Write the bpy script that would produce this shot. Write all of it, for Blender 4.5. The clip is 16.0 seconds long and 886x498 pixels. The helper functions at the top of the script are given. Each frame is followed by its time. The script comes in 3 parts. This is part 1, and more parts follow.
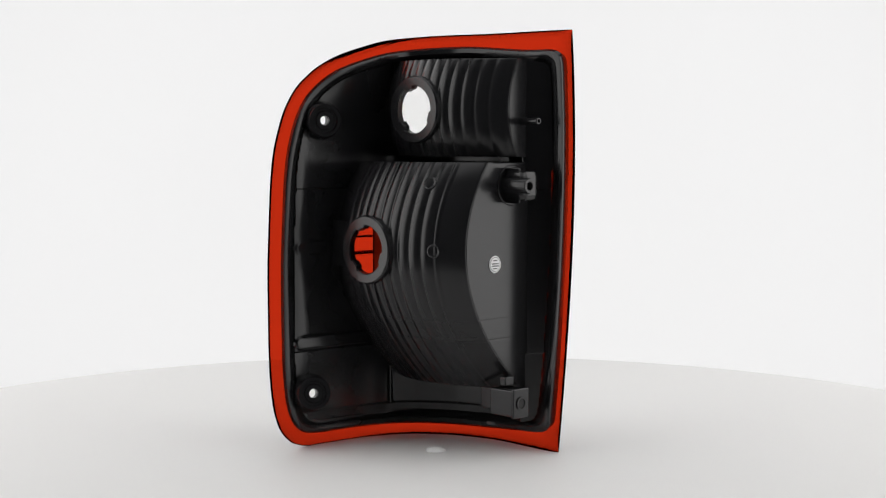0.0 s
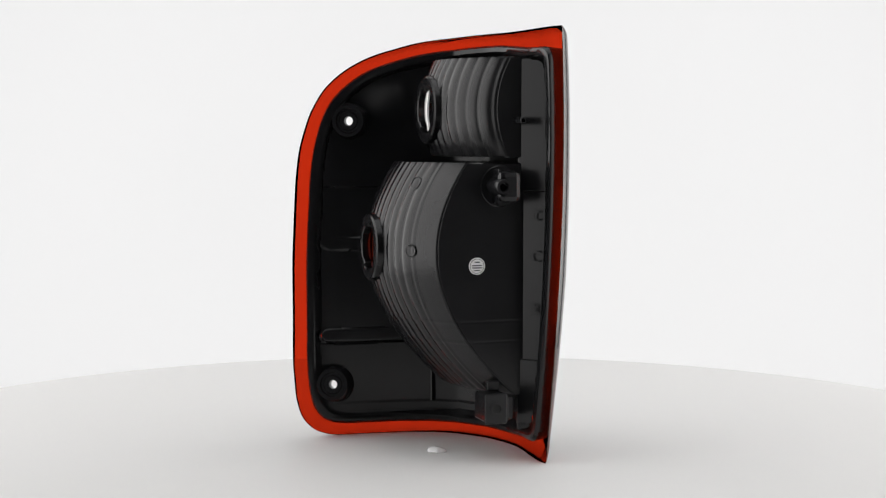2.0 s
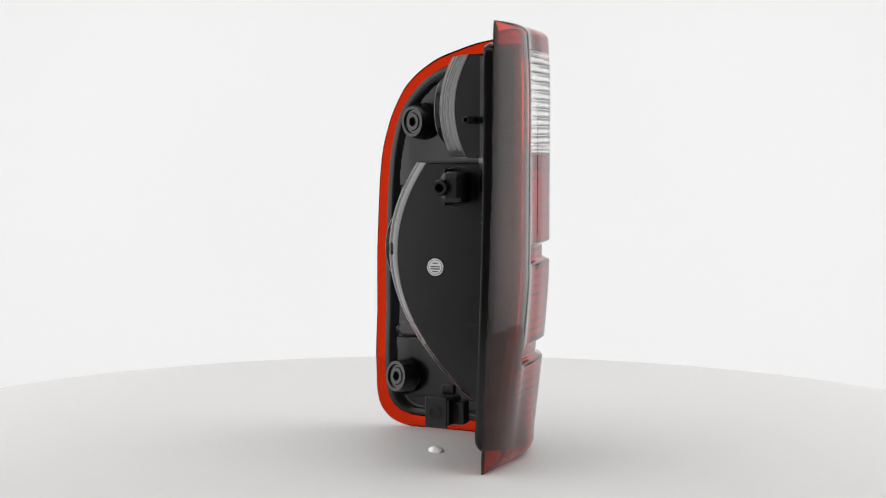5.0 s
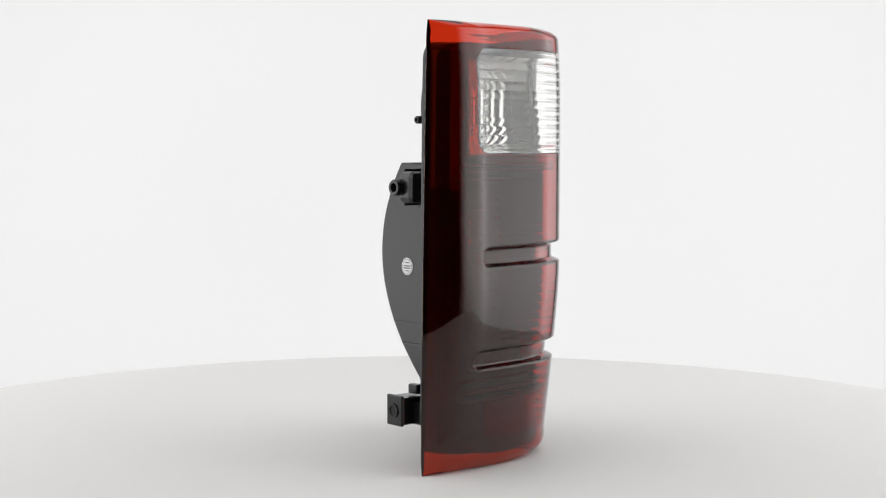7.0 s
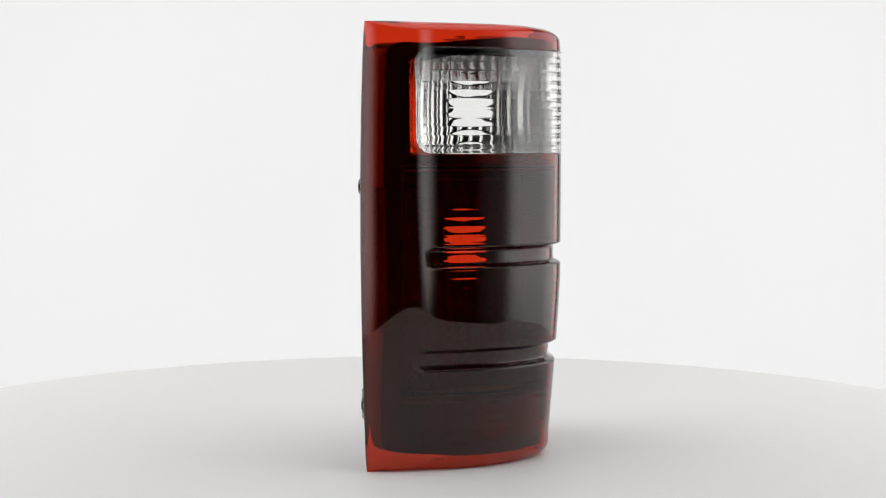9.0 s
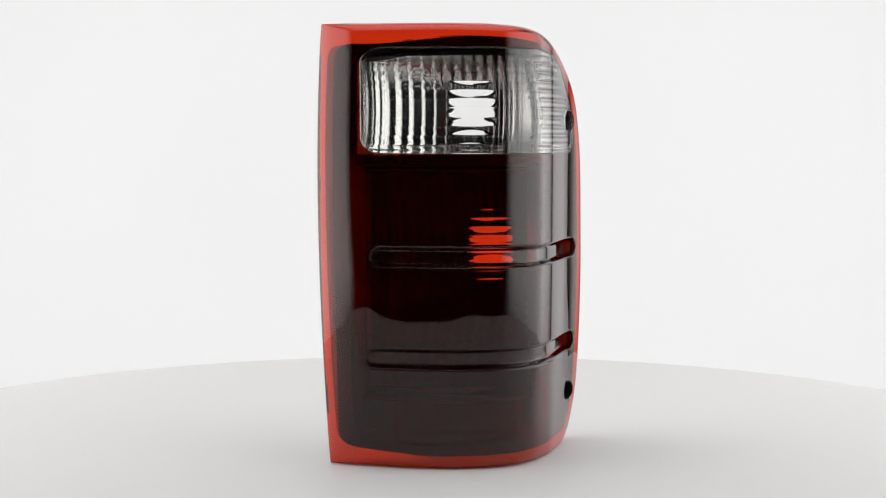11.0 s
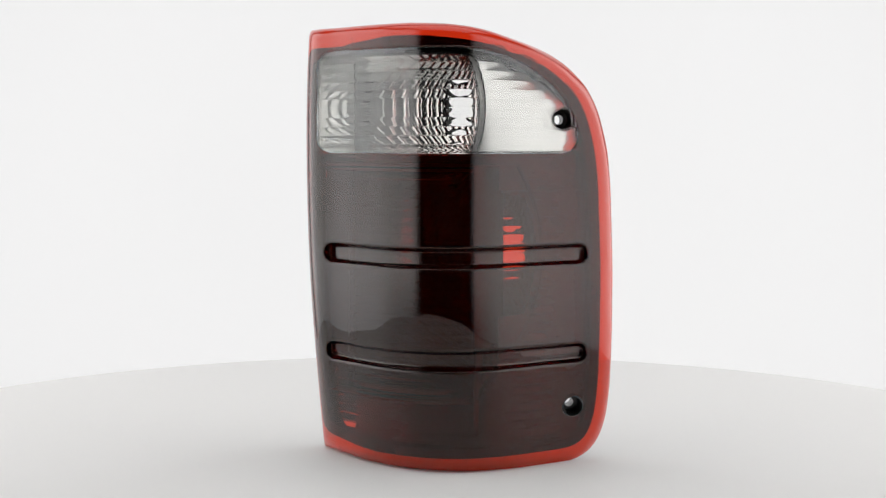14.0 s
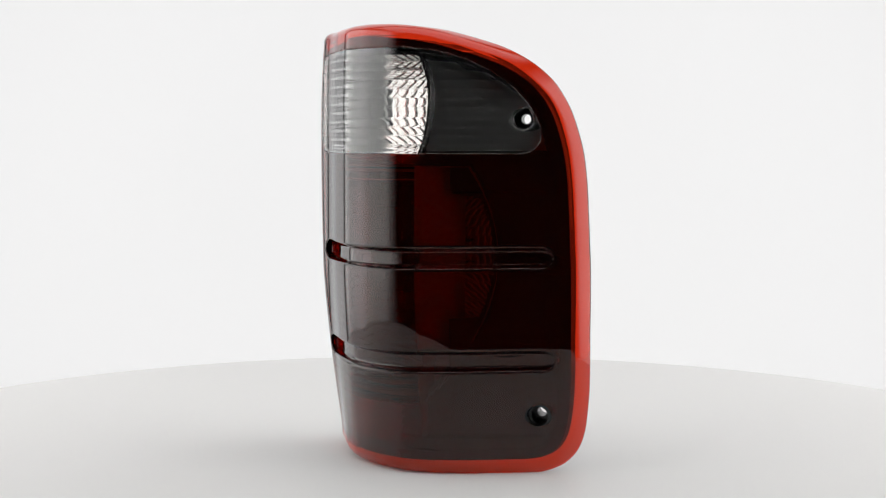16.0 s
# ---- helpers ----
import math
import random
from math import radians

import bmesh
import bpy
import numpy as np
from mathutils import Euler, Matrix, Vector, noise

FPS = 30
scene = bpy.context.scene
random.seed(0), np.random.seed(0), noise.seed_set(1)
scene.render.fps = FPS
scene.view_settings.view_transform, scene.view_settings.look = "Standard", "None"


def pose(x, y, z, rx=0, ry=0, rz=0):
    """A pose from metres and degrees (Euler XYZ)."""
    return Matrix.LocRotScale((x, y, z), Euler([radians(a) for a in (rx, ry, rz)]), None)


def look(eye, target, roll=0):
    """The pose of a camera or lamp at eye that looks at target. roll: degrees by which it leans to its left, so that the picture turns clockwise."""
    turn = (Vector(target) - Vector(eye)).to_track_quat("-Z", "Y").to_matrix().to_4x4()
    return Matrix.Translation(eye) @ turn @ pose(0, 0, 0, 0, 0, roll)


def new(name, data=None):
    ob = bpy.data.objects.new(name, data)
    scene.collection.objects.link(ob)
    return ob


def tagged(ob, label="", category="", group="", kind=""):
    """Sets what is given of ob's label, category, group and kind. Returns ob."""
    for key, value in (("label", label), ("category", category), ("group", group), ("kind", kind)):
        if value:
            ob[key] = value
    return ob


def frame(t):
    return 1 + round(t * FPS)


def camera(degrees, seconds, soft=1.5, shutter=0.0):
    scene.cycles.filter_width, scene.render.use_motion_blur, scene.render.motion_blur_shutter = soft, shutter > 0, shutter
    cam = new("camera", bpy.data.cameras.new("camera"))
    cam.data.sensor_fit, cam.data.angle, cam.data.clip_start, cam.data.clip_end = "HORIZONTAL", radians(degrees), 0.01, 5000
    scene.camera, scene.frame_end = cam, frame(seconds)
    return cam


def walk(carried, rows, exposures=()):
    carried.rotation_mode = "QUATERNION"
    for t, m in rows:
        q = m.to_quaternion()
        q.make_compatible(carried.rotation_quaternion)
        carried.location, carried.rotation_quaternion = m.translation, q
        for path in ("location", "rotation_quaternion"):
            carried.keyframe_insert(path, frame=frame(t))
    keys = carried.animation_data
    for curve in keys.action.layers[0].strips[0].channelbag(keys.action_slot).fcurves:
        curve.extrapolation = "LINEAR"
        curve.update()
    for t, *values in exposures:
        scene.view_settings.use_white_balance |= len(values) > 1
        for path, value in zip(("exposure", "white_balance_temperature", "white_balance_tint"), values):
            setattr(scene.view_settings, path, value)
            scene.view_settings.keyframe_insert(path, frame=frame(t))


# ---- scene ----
# The still camera on its stand, in front of a slowly turning display disc.
EYE = (0.0, -1.3178, 0.2717)
YAW, PITCH = 0.00219, 0.07223
AIM = (EYE[0] + math.sin(YAW) * math.cos(PITCH), EYE[1] + math.cos(YAW) * math.cos(PITCH), EYE[2] - math.sin(PITCH))
cam = camera(32.295, 16.0, soft=1.15)
walk(cam, [(0.0, look(EYE, AIM, 0.0816)), (16.0, look(EYE, AIM, 0.0816))])
scene.view_settings.exposure = 0.0

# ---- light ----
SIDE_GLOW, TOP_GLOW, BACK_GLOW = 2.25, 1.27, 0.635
world = bpy.data.worlds.new("studio_world")
scene.world = world
world.use_nodes = True
world.node_tree.nodes["Background"].inputs["Color"].default_value = (0.9, 0.95, 1.0, 1)
world.node_tree.nodes["Background"].inputs["Strength"].default_value = 0.03


# ---- materials ----
def material(name):
    m = bpy.data.materials.new(name)
    m.use_nodes = True
    return m, m.node_tree.nodes, m.node_tree.links, m.node_tree.nodes["Principled BSDF"]


def plastic(name, color, rough, grain=400.0, bump=0.08, vary=0.25, coat=0.0, shine=0.5):
    """Moulded plastic or painted board: fine grain, and a broad unevenness in tone and gloss."""
    m, nodes, links, p = material(name)
    tex = nodes.new("ShaderNodeTexCoord")
    broad, fine = nodes.new("ShaderNodeTexNoise"), nodes.new("ShaderNodeTexNoise")
    broad.inputs["Scale"].default_value, broad.inputs["Detail"].default_value = grain / 20, 4
    fine.inputs["Scale"].default_value, fine.inputs["Detail"].default_value = grain, 3
    for n in (broad, fine):
        links.new(tex.outputs["Object"], n.inputs["Vector"])
    ramp = nodes.new("ShaderNodeMixRGB")
    ramp.inputs["Color1"].default_value = (*[c * (1 - vary) for c in color], 1)
    ramp.inputs["Color2"].default_value = (*[min(1, c * (1 + vary)) for c in color], 1)
    links.new(broad.outputs["Fac"], ramp.inputs["Fac"])
    links.new(ramp.outputs["Color"], p.inputs["Base Color"])
    span = nodes.new("ShaderNodeMapRange")
    span.inputs["To Min"].default_value, span.inputs["To Max"].default_value = rough * 0.8, min(1, rough * 1.25)
    links.new(broad.outputs["Fac"], span.inputs["Value"])
    links.new(span.outputs["Result"], p.inputs["Roughness"])
    b = nodes.new("ShaderNodeBump")
    b.inputs["Strength"].default_value, b.inputs["Distance"].default_value = bump, 0.0006
    links.new(fine.outputs["Fac"], b.inputs["Height"])
    links.new(b.outputs["Normal"], p.inputs["Normal"])
    p.inputs["Coat Weight"].default_value = coat
    p.inputs["Specular IOR Level"].default_value = shine
    return m


def glass(name, color, through_part=1.0, shine=0.5):
    m, nodes, links, p = material(name)
    p.inputs["Base Color"].default_value = (*color, 1)
    p.inputs["Roughness"].default_value = 0.0
    p.inputs["Transmission Weight"].default_value = through_part
    p.inputs["IOR"].default_value = 1.49
    p.inputs["Specular IOR Level"].default_value = shine
    return m


def flutes(name, color):
    """The moulded inner side of a coloured lens: bends the light, with no gloss of its own."""
    m, nodes, links, p = material(name)
    nodes.remove(p)
    r = nodes.new("ShaderNodeBsdfRefraction")
    r.inputs["Color"].default_value = (*color, 1)
    r.inputs["IOR"].default_value, r.inputs["Roughness"].default_value = 1.49, 0.03
    links.new(r.outputs["BSDF"], nodes["Material Output"].inputs["Surface"])
    return m


def metal(name, color, rough):
    m, nodes, links, p = material(name)
    p.inputs["Base Color"].default_value = (*color, 1)
    p.inputs["Metallic"].default_value, p.inputs["Roughness"].default_value = 1.0, rough
    return m


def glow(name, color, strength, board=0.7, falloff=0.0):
    """White softbox cloth, and backdrop paper made to glow: even but for a faint cloudiness."""
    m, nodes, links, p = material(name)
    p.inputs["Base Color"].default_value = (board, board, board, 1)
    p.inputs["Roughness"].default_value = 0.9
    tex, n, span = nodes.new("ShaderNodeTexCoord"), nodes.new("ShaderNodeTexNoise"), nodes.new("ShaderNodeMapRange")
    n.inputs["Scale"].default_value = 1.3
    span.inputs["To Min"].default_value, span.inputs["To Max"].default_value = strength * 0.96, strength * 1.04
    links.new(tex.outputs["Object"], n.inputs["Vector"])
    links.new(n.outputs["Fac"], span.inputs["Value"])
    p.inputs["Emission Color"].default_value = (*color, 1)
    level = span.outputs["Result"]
    if falloff:
        # A lamp behind the cloth: bright in the middle, falling off towards the seams.
        sep = nodes.new("ShaderNodeSeparateXYZ")
        links.new(tex.outputs["Generated"], sep.inputs["Vector"])
        for axis in ("X", "Y"):
            mid, size, fall, mul = (nodes.new(k) for k in ("ShaderNodeMath", "ShaderNodeMath", "ShaderNodeMapRange", "ShaderNodeMath"))
            mid.operation, size.operation, mul.operation = "SUBTRACT", "ABSOLUTE", "MULTIPLY"
            mid.inputs[1].default_value = 0.5
            fall.interpolation_type = "SMOOTHSTEP"
            fall.inputs["From Min"].default_value, fall.inputs["From Max"].default_value = 0.5 - falloff, 0.5
            fall.inputs["To Min"].default_value, fall.inputs["To Max"].default_value = 1.0, 0.0
            links.new(sep.outputs[axis], mid.inputs[0])
            links.new(mid.outputs[0], size.inputs[0])
            links.new(size.outputs[0], fall.inputs["Value"])
            links.new(level, mul.inputs[0])
            links.new(fall.outputs["Result"], mul.inputs[1])
            level = mul.outputs[0]
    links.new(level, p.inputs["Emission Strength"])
    return m


RED = glass("red_lens_plastic", (0.56, 0.029, 0.007), 0.99, shine=0.4)
RED_FLUTES = flutes("red_lens_inner_side", (0.78, 0.170, 0.080))
CLEAR = glass("clear_lens_plastic", (0.98, 0.98, 0.97))
BLACK = plastic("black_moulded_plastic", (0.011, 0.011, 0.012), 0.20, 900, 0.012, 0.12, shine=0.36)
DARK = plastic("dark_chamber_plastic", (0.012, 0.009, 0.009), 0.35, 600, 0.05)
CHROME = metal("vacuum_chrome", (0.50, 0.50, 0.49), 0.05)
SATIN = metal("satin_chrome", (0.40, 0.40, 0.39), 0.28)
DIM_CHROME = metal("dim_chrome", (0.16, 0.155, 0.155), 0.06)
SMOKE = metal("dark_reflector_metal", (0.022, 0.02, 0.02), 0.38)
DISC = plastic("white_disc_paint", (0.66, 0.655, 0.648), 0.55, 500, 0.35, 0.03)
# The backdrop's brightness is put in as emission; the paper is no lamp.
GLOW_PAPER = glow("glowing_white_backdrop_paper", (1.0, 0.995, 1.0), BACK_GLOW, 0.3)
SIDE = glow("softbox_side_cloth", (1.0, 0.99, 0.98), SIDE_GLOW, 0.10, 0.25)
TOP = glow("softbox_top_cloth", (1.0, 1.0, 1.0), TOP_GLOW, 0.06, 0.12)
ROOM = plastic("dark_studio_paint", (0.03, 0.03, 0.032), 0.8, 40, 0.2)
STICKER = plastic("white_sticker_paper", (0.75, 0.75, 0.75), 0.5, 900, 0.05, 0.05)
# Near-black that puts the shade inside screw holes into the colour.
PIT = plastic("hole_shade_black", (0.003, 0.003, 0.003), 0.7, 900, 0.02)
INK = plastic("grey_sticker_ink", (0.12, 0.12, 0.13), 0.6, 900, 0.05)
GLUE = plastic("white_glue", (0.8, 0.8, 0.8), 0.15, 300, 0.3, 0.05)


# ---- mesh helpers ----
def mesh_object(name, verts, faces, mat, parent=None, label="", smooth=True):
    me = bpy.data.meshes.new(name)
    me.from_pydata([tuple(map(float, v)) for v in verts], [], faces)
    me.materials.append(mat)
    me.polygons.foreach_set("use_smooth", [smooth] * len(me.polygons))
    me.update()
    ob = new(name, me)
    ob.parent = parent
    if label:
        ob["label"] = label
    return ob


def part(name, bm, mat, parent=None, label="", smooth=False):
    bmesh.ops.recalc_face_normals(bm, faces=bm.faces)
    me = bpy.data.meshes.new(name)
    bm.to_mesh(me)
    bm.free()
    me.materials.append(mat)
    me.polygons.foreach_set("use_smooth", [smooth] * len(me.polygons))
    ob = new(name, me)
    ob.parent = parent
    if label:
        ob["label"] = label
    return ob


def add_box(bm, center, size, turn=None, bevel=0.0):
    m = Matrix.Translation(center) @ (turn.to_4x4() if turn else Matrix.Identity(4)) @ Matrix.Diagonal((*size, 1))
    got = bmesh.ops.create_cube(bm, size=1.0, matrix=m)
    if bevel:
        edges = list({e for v in got["verts"] for e in v.link_edges})
        bmesh.ops.bevel(bm, geom=edges, offset=bevel, segments=2, profile=0.5, affect="EDGES")


def lathe(bm, rows, origin, axis, up=(0, 0, 1), steps=40, close=False):
    """Revolve (radius, height) rows about an axis."""
    k = Vector(axis).normalized()
    u = Vector(up) - k * k.dot(Vector(up))
    u.normalize()
    w = k.cross(u)
    loops = []
    for r, h in rows:
        loops.append([bm.verts.new(Vector(origin) + k * h + (u * math.cos(2 * math.pi * i / steps) + w * math.sin(2 * math.pi * i / steps)) * r) for i in range(steps)])
    pairs = list(zip(loops, loops[1:])) + ([(loops[-1], loops[0])] if close else [])
    for p, q in pairs:
        for i in range(steps):
            j = (i + 1) % steps
            bm.faces.new((p[i], p[j], q[j], q[i]))
    if not close:
        for loop in (loops[0], loops[-1]):
            bm.faces.new(loop)


def shade(ob, angle=40):
    """Smooth shading with sharp edges kept."""
    bm = bmesh.new()
    bm.from_mesh(ob.data)
    for e in bm.edges:
        e.smooth = len(e.link_faces) == 2 and e.calc_face_angle(0) < radians(angle)
    for f in bm.faces:
        f.smooth = True
    bm.to_mesh(ob.data)
    bm.free()
    return ob


def thicken(ob, depth, offset=-1.0):
    mod = ob.modifiers.new("thickness", "SOLIDIFY")
    mod.thickness, mod.offset = depth, offset
    return ob


# ---- studio ----
def studio():
    w, back, floor_z, top = 1.35, 1.7, -0.75, 2.1
    def slab(name, center, size, mat, label, category):
        bm = bmesh.new()
        add_box(bm, center, size)
        return tagged(part(name, bm, mat), label, category, kind="structure")
    # Backdrop paper, made to glow: hangs behind the disc and runs out forward on the studio floor in a soft curve.
    prof = [(back, top)] + [(back, floor_z + 0.4)]
    prof += [(back - 0.4 + 0.4 * math.cos(a), floor_z + 0.4 - 0.4 * math.sin(a)) for a in np.linspace(0, math.pi / 2, 12)] + [(0.9, floor_z)]
    verts = [(x, y, z) for x in np.linspace(-1.24, 1.24, 9) for y, z in prof]
    n = len(prof)
    faces = [(i * n + j, i * n + j + 1, (i + 1) * n + j + 1, (i + 1) * n + j) for i in range(8) for j in range(n - 1)]
    ob = mesh_object("backdrop", verts, faces, GLOW_PAPER)
    thicken(ob, 0.004)
    tagged(ob, "seamless white paper backdrop, made to glow, sweeping behind the display disc", "backdrop", kind="structure")
    slab("floor", (0, -0.8, floor_z - 0.06), (7, 6.4, 0.1), ROOM, "dark painted studio floor under the display stand", "floor")
    slab("ceiling", (0, -0.8, 2.75), (7, 6.4, 0.1), ROOM, "dark painted studio ceiling above the lights", "ceiling")
    slab("wall_north", (0, 2.45, 0.95), (7, 0.1, 3.5), ROOM, "dark studio wall behind the paper backdrop", "wall")
    slab("wall_south", (0, -4.05, 0.95), (7, 0.1, 3.5), ROOM, "dark studio wall behind the camera", "wall")
    slab("wall_east", (3.55, -0.8, 0.95), (0.1, 6.4, 3.5), ROOM, "dark studio side wall", "wall")
    slab("wall_west", (-3.55, -0.8, 0.95), (0.1, 6.4, 3.5), ROOM, "dark studio side wall", "wall")


def softbox(center, size, target, mat, label, group):
    """A shallow black box with a glowing cloth front, turned to its target."""
    root = new("softbox")
    root.matrix_basis = look(center, target)
    sx, sy = size
    bm = bmesh.new()
    add_box(bm, (0, 0, 0), (sx, sy, 0.01))
    part("diffuser", bm, mat, root, "glowing white cloth front")
    bm = bmesh.new()
    for cx, cy, lx, ly in ((0, sy / 2 + 0.01, sx + 0.04, 0.016), (0, -sy / 2 - 0.01, sx + 0.04, 0.016), (sx / 2 + 0.01, 0, 0.016, sy), (-sx / 2 - 0.01, 0, 0.016, sy)):
        add_box(bm, (cx, cy, 0.06), (lx, ly, 0.16))
    add_box(bm, (0, 0, 0.14), (sx, sy, 0.01))
    part("case", bm, ROOM, root, "black fabric case")
    return tagged(root, label, "studio light", group)


def lights():
    for s, y in ((-1, 0.09), (1, 0.11)):
        softbox((s * 1.3, y, 0.65), (3.3, 2.4), (0, y, 0.65), SIDE, "large softbox with a glowing white front beside the disc", "studio lights")
    softbox((0, -0.05, 1.95), (2.4, 2.6), (0, -0.0499, 0), TOP, "large overhead softbox with a glowing white front", "studio lights")


# ---- display disc ----
DISC_R = 0.5868


def display_disc():
    ob = new("turntable")
    bm = bmesh.new()
    lathe(bm, [(0.02, 0.0), (DISC_R - 0.004, 0.0), (DISC_R - 0.001, -0.0012), (DISC_R, -0.004), (0.02, -0.004)], (0, 0, 0), (0, 0, 1), up=(0, 1, 0), steps=180)
    shade(part("top_plate", bm, DISC, ob, "matt white top with fine painted grain"))
    bm = bmesh.new()
    lathe(bm, [(DISC_R - 0.02, -0.004), (DISC_R - 0.001, -0.004), (DISC_R - 0.001, -0.019), (DISC_R - 0.003, -0.021), (DISC_R - 0.02, -0.021)], (0, 0, 0), (0, 0, 1), up=(0, 1, 0), steps=180, close=True)
    shade(part("edge_band", bm, DISC, ob))
    tagged(ob, "round matt white display turntable with fine painted grain", "turntable")
    # Crumbs of plaster and dust scattered round the lamp's foot.
    rng = random.Random(5)
    verts, faces = [], []
    for k in range(1100):
        if k % 5:
            x, y, a = rng.gauss(-0.02, 0.07), rng.gauss(0.115, 0.028), rng.uniform(0, 6.28)
        else:
            r, a = abs(rng.gauss(0, 0.16)) + 0.01, rng.uniform(0, 6.28)
            x, y = r * math.cos(a), r * math.sin(a)
        size = rng.uniform(0.0002, 0.0007)
        b = len(verts)
        verts += [(x + size * math.cos(k * 1.257 + a), y + size * math.sin(k * 1.257 + a) * rng.uniform(0.6, 1), 0.0001) for k in range(5)]
        verts.append((x, y, size * rng.uniform(0.4, 0.8)))
        faces += [(b + k, b + (k + 1) % 5, b + 5) for k in range(5)]
    dust = mesh_object("dust_specks", verts, faces, GLUE)
    tagged(dust, "tiny white crumbs of dust scattered on the turntable", "dust", kind="stuff")
    bm = bmesh.new()
    lathe(bm, [(0.2, -0.022), (0.2, -0.70), (0.26, -0.72), (0.26, -0.749)], (0, 0, 0), (0, 0, 1), up=(0, 1, 0), steps=64)
    tagged(shade(part("turntable_stand", bm, ROOM)), "dark round stand under the white turntable", "stand")
    bm = bmesh.new()
    bmesh.ops.create_icosphere(bm, subdivisions=3, radius=1, matrix=Matrix.Diagonal((0.0085, 0.006, 0.0042, 1)))
    for v in bm.verts:
        v.co *= 1 + 0.25 * noise.noise(v.co * 260)
        v.co.z = max(v.co.z, -0.0004)
    lump = part("glue_lump", bm, GLUE, smooth=True)
    tagged(lump, "small blob of clear white glue at the disc's middle", "glue")
    return ob, lump, dust


# ---- tail light ----
TOPZ = 0.3645
BOW = ([-0.1485, -0.140, -0.125, -0.10, -0.07, -0.045, -0.022, 0.012, 0.04, 0.072, 0.092, 0.103, 0.110, 0.117],
       [-0.006, 0.0005, 0.0125, 0.036, 0.062, 0.0745, 0.079, 0.0725, 0.058, 0.032, 0.0150, 0.0065, 0.0018, -0.0015])
FACE = ([-0.1485, -0.146, -0.135, -0.122, -0.108, -0.10, -0.08, -0.06, -0.0365, -0.018, 0.0, 0.03, 0.06, 0.08, 0.09, 0.107, 0.117],
        [0.008, 0.0105, 0.0185, 0.0275, 0.0385, 0.045, 0.064, 0.0825, 0.0990, 0.1035, 0.1022, 0.0915, 0.068, 0.0505, 0.0430, 0.0370, 0.0365])


def spline(table):
    """A smooth curve through a short table, as a function."""
    xs, ys = (np.array(a, float) for a in table)
    fine = np.linspace(xs[0], xs[-1], 400)
    raw = np.interp(fine, xs, ys)
    k = np.hanning(41)
    k /= k.sum()
    left, right = raw[0] - (raw[1] - raw[0]) * np.arange(20, 0, -1), raw[-1] + (raw[-1] - raw[-2]) * np.arange(1, 21)
    soft = np.convolve(np.concatenate([left, raw, right]), k, "valid")
    return lambda x: np.interp(x, fine, soft)


bow, face_line = spline(BOW), spline(FACE)


def ease(t):
    t = np.clip(t, 0, 1)
    return t * t * (3 - 2 * t)


def rim_y(x, z):
    """The lamp's rim: bowed across, drawn back along the rounded shoulder and at the lower outer corner."""
    shoulder = 0.0135 * ease((z - 0.28) / 0.055) * ease((x + 0.130) / 0.058) * ease((-0.020 - x) / 0.048)
    outer = 0.0038 * ease((z - 0.04) / 0.08) * ease((-0.115 - x) / 0.02)
    corner = 0.004 * ease((0.055 - z) / 0.04) * ease((-0.11 - x) / 0.03)
    # The inner edge runs nearly straight and leans back towards its foot.
    near = x + (0.1155 - edge_right(z)) * ease((x - 0.05) / 0.04)
    lean = (0.0002 + 0.0052 * (1 - z / TOPZ)) * ease((near - 0.092) / 0.022)
    return bow(near) - lean - shoulder + outer - corner


RIGHT = ([0.0, 0.1, 0.197, 0.2936, 0.3645], [0.1035, 0.1110, 0.1150, 0.1160, 0.1130])
LEFT = ([0.0, 0.0015, 0.005, 0.010, 0.018, 0.030, 0.046, 0.08, 0.15, 0.1815, 0.2155, 0.2353, 0.2581, 0.2755, 0.2955, 0.3122, 0.3222, 0.3339, 0.345, 0.3544, 0.3598, 0.3632, 0.3645],
        [-0.116, -0.1215, -0.1285, -0.1335, -0.1385, -0.1425, -0.1454, -0.1479, -0.1487, -0.1480, -0.1468, -0.1459, -0.1438, -0.1404, -0.1350, -0.1270, -0.1192, -0.1070, -0.0885, -0.0635, -0.0450, -0.0180, 0.012])


def edge_right(z):
    c = np.polyfit(*RIGHT, 3)
    return np.polyval(c, z)


def soft_left():
    """The outer edge as a dense smooth curve through its few points."""
    p = np.array([LEFT[1], LEFT[0]], float).T
    e = np.concatenate([[2 * p[0] - p[1]], p, [2 * p[-1] - p[-2]]])
    out = []
    for a, b, c, d in zip(e, e[1:], e[2:], e[3:]):
        for t in np.linspace(0, 1, 16, endpoint=False):
            out.append(0.5 * (2 * b + (c - a) * t + (2 * a - 5 * b + 4 * c - d) * t * t + (3 * b - a - 3 * c + d) * t ** 3))
    out = np.array(out + [p[-1]])
    for _ in range(30):
        out[1:-1] = (out[:-2] + 2 * out[1:-1] + out[2:]) / 4
    return np.maximum.accumulate(out[:, 1]), out[:, 0]


LEFT_FINE = soft_left()


def edge_left(z):
    return np.interp(z, *LEFT_FINE)


def outline(count=260):
    """The lamp's outline in x and z, seen from behind, anticlockwise from the lower inner tip."""
    zz = np.linspace(0, TOPZ, 200)
    right = np.stack([edge_right(zz), zz], 1)
    zl = TOPZ * (0.5 + 0.5 * np.cos(np.linspace(0, math.pi, 300)))
    left = np.stack([edge_left(zl), zl], 1)
    return right, left


def q_round(d, r):
    return np.sqrt(np.clip(1 - np.clip(1 - d / r, 0, 1) ** 2, 0, 1))


GROOVES = (0.1757, 0.0922)


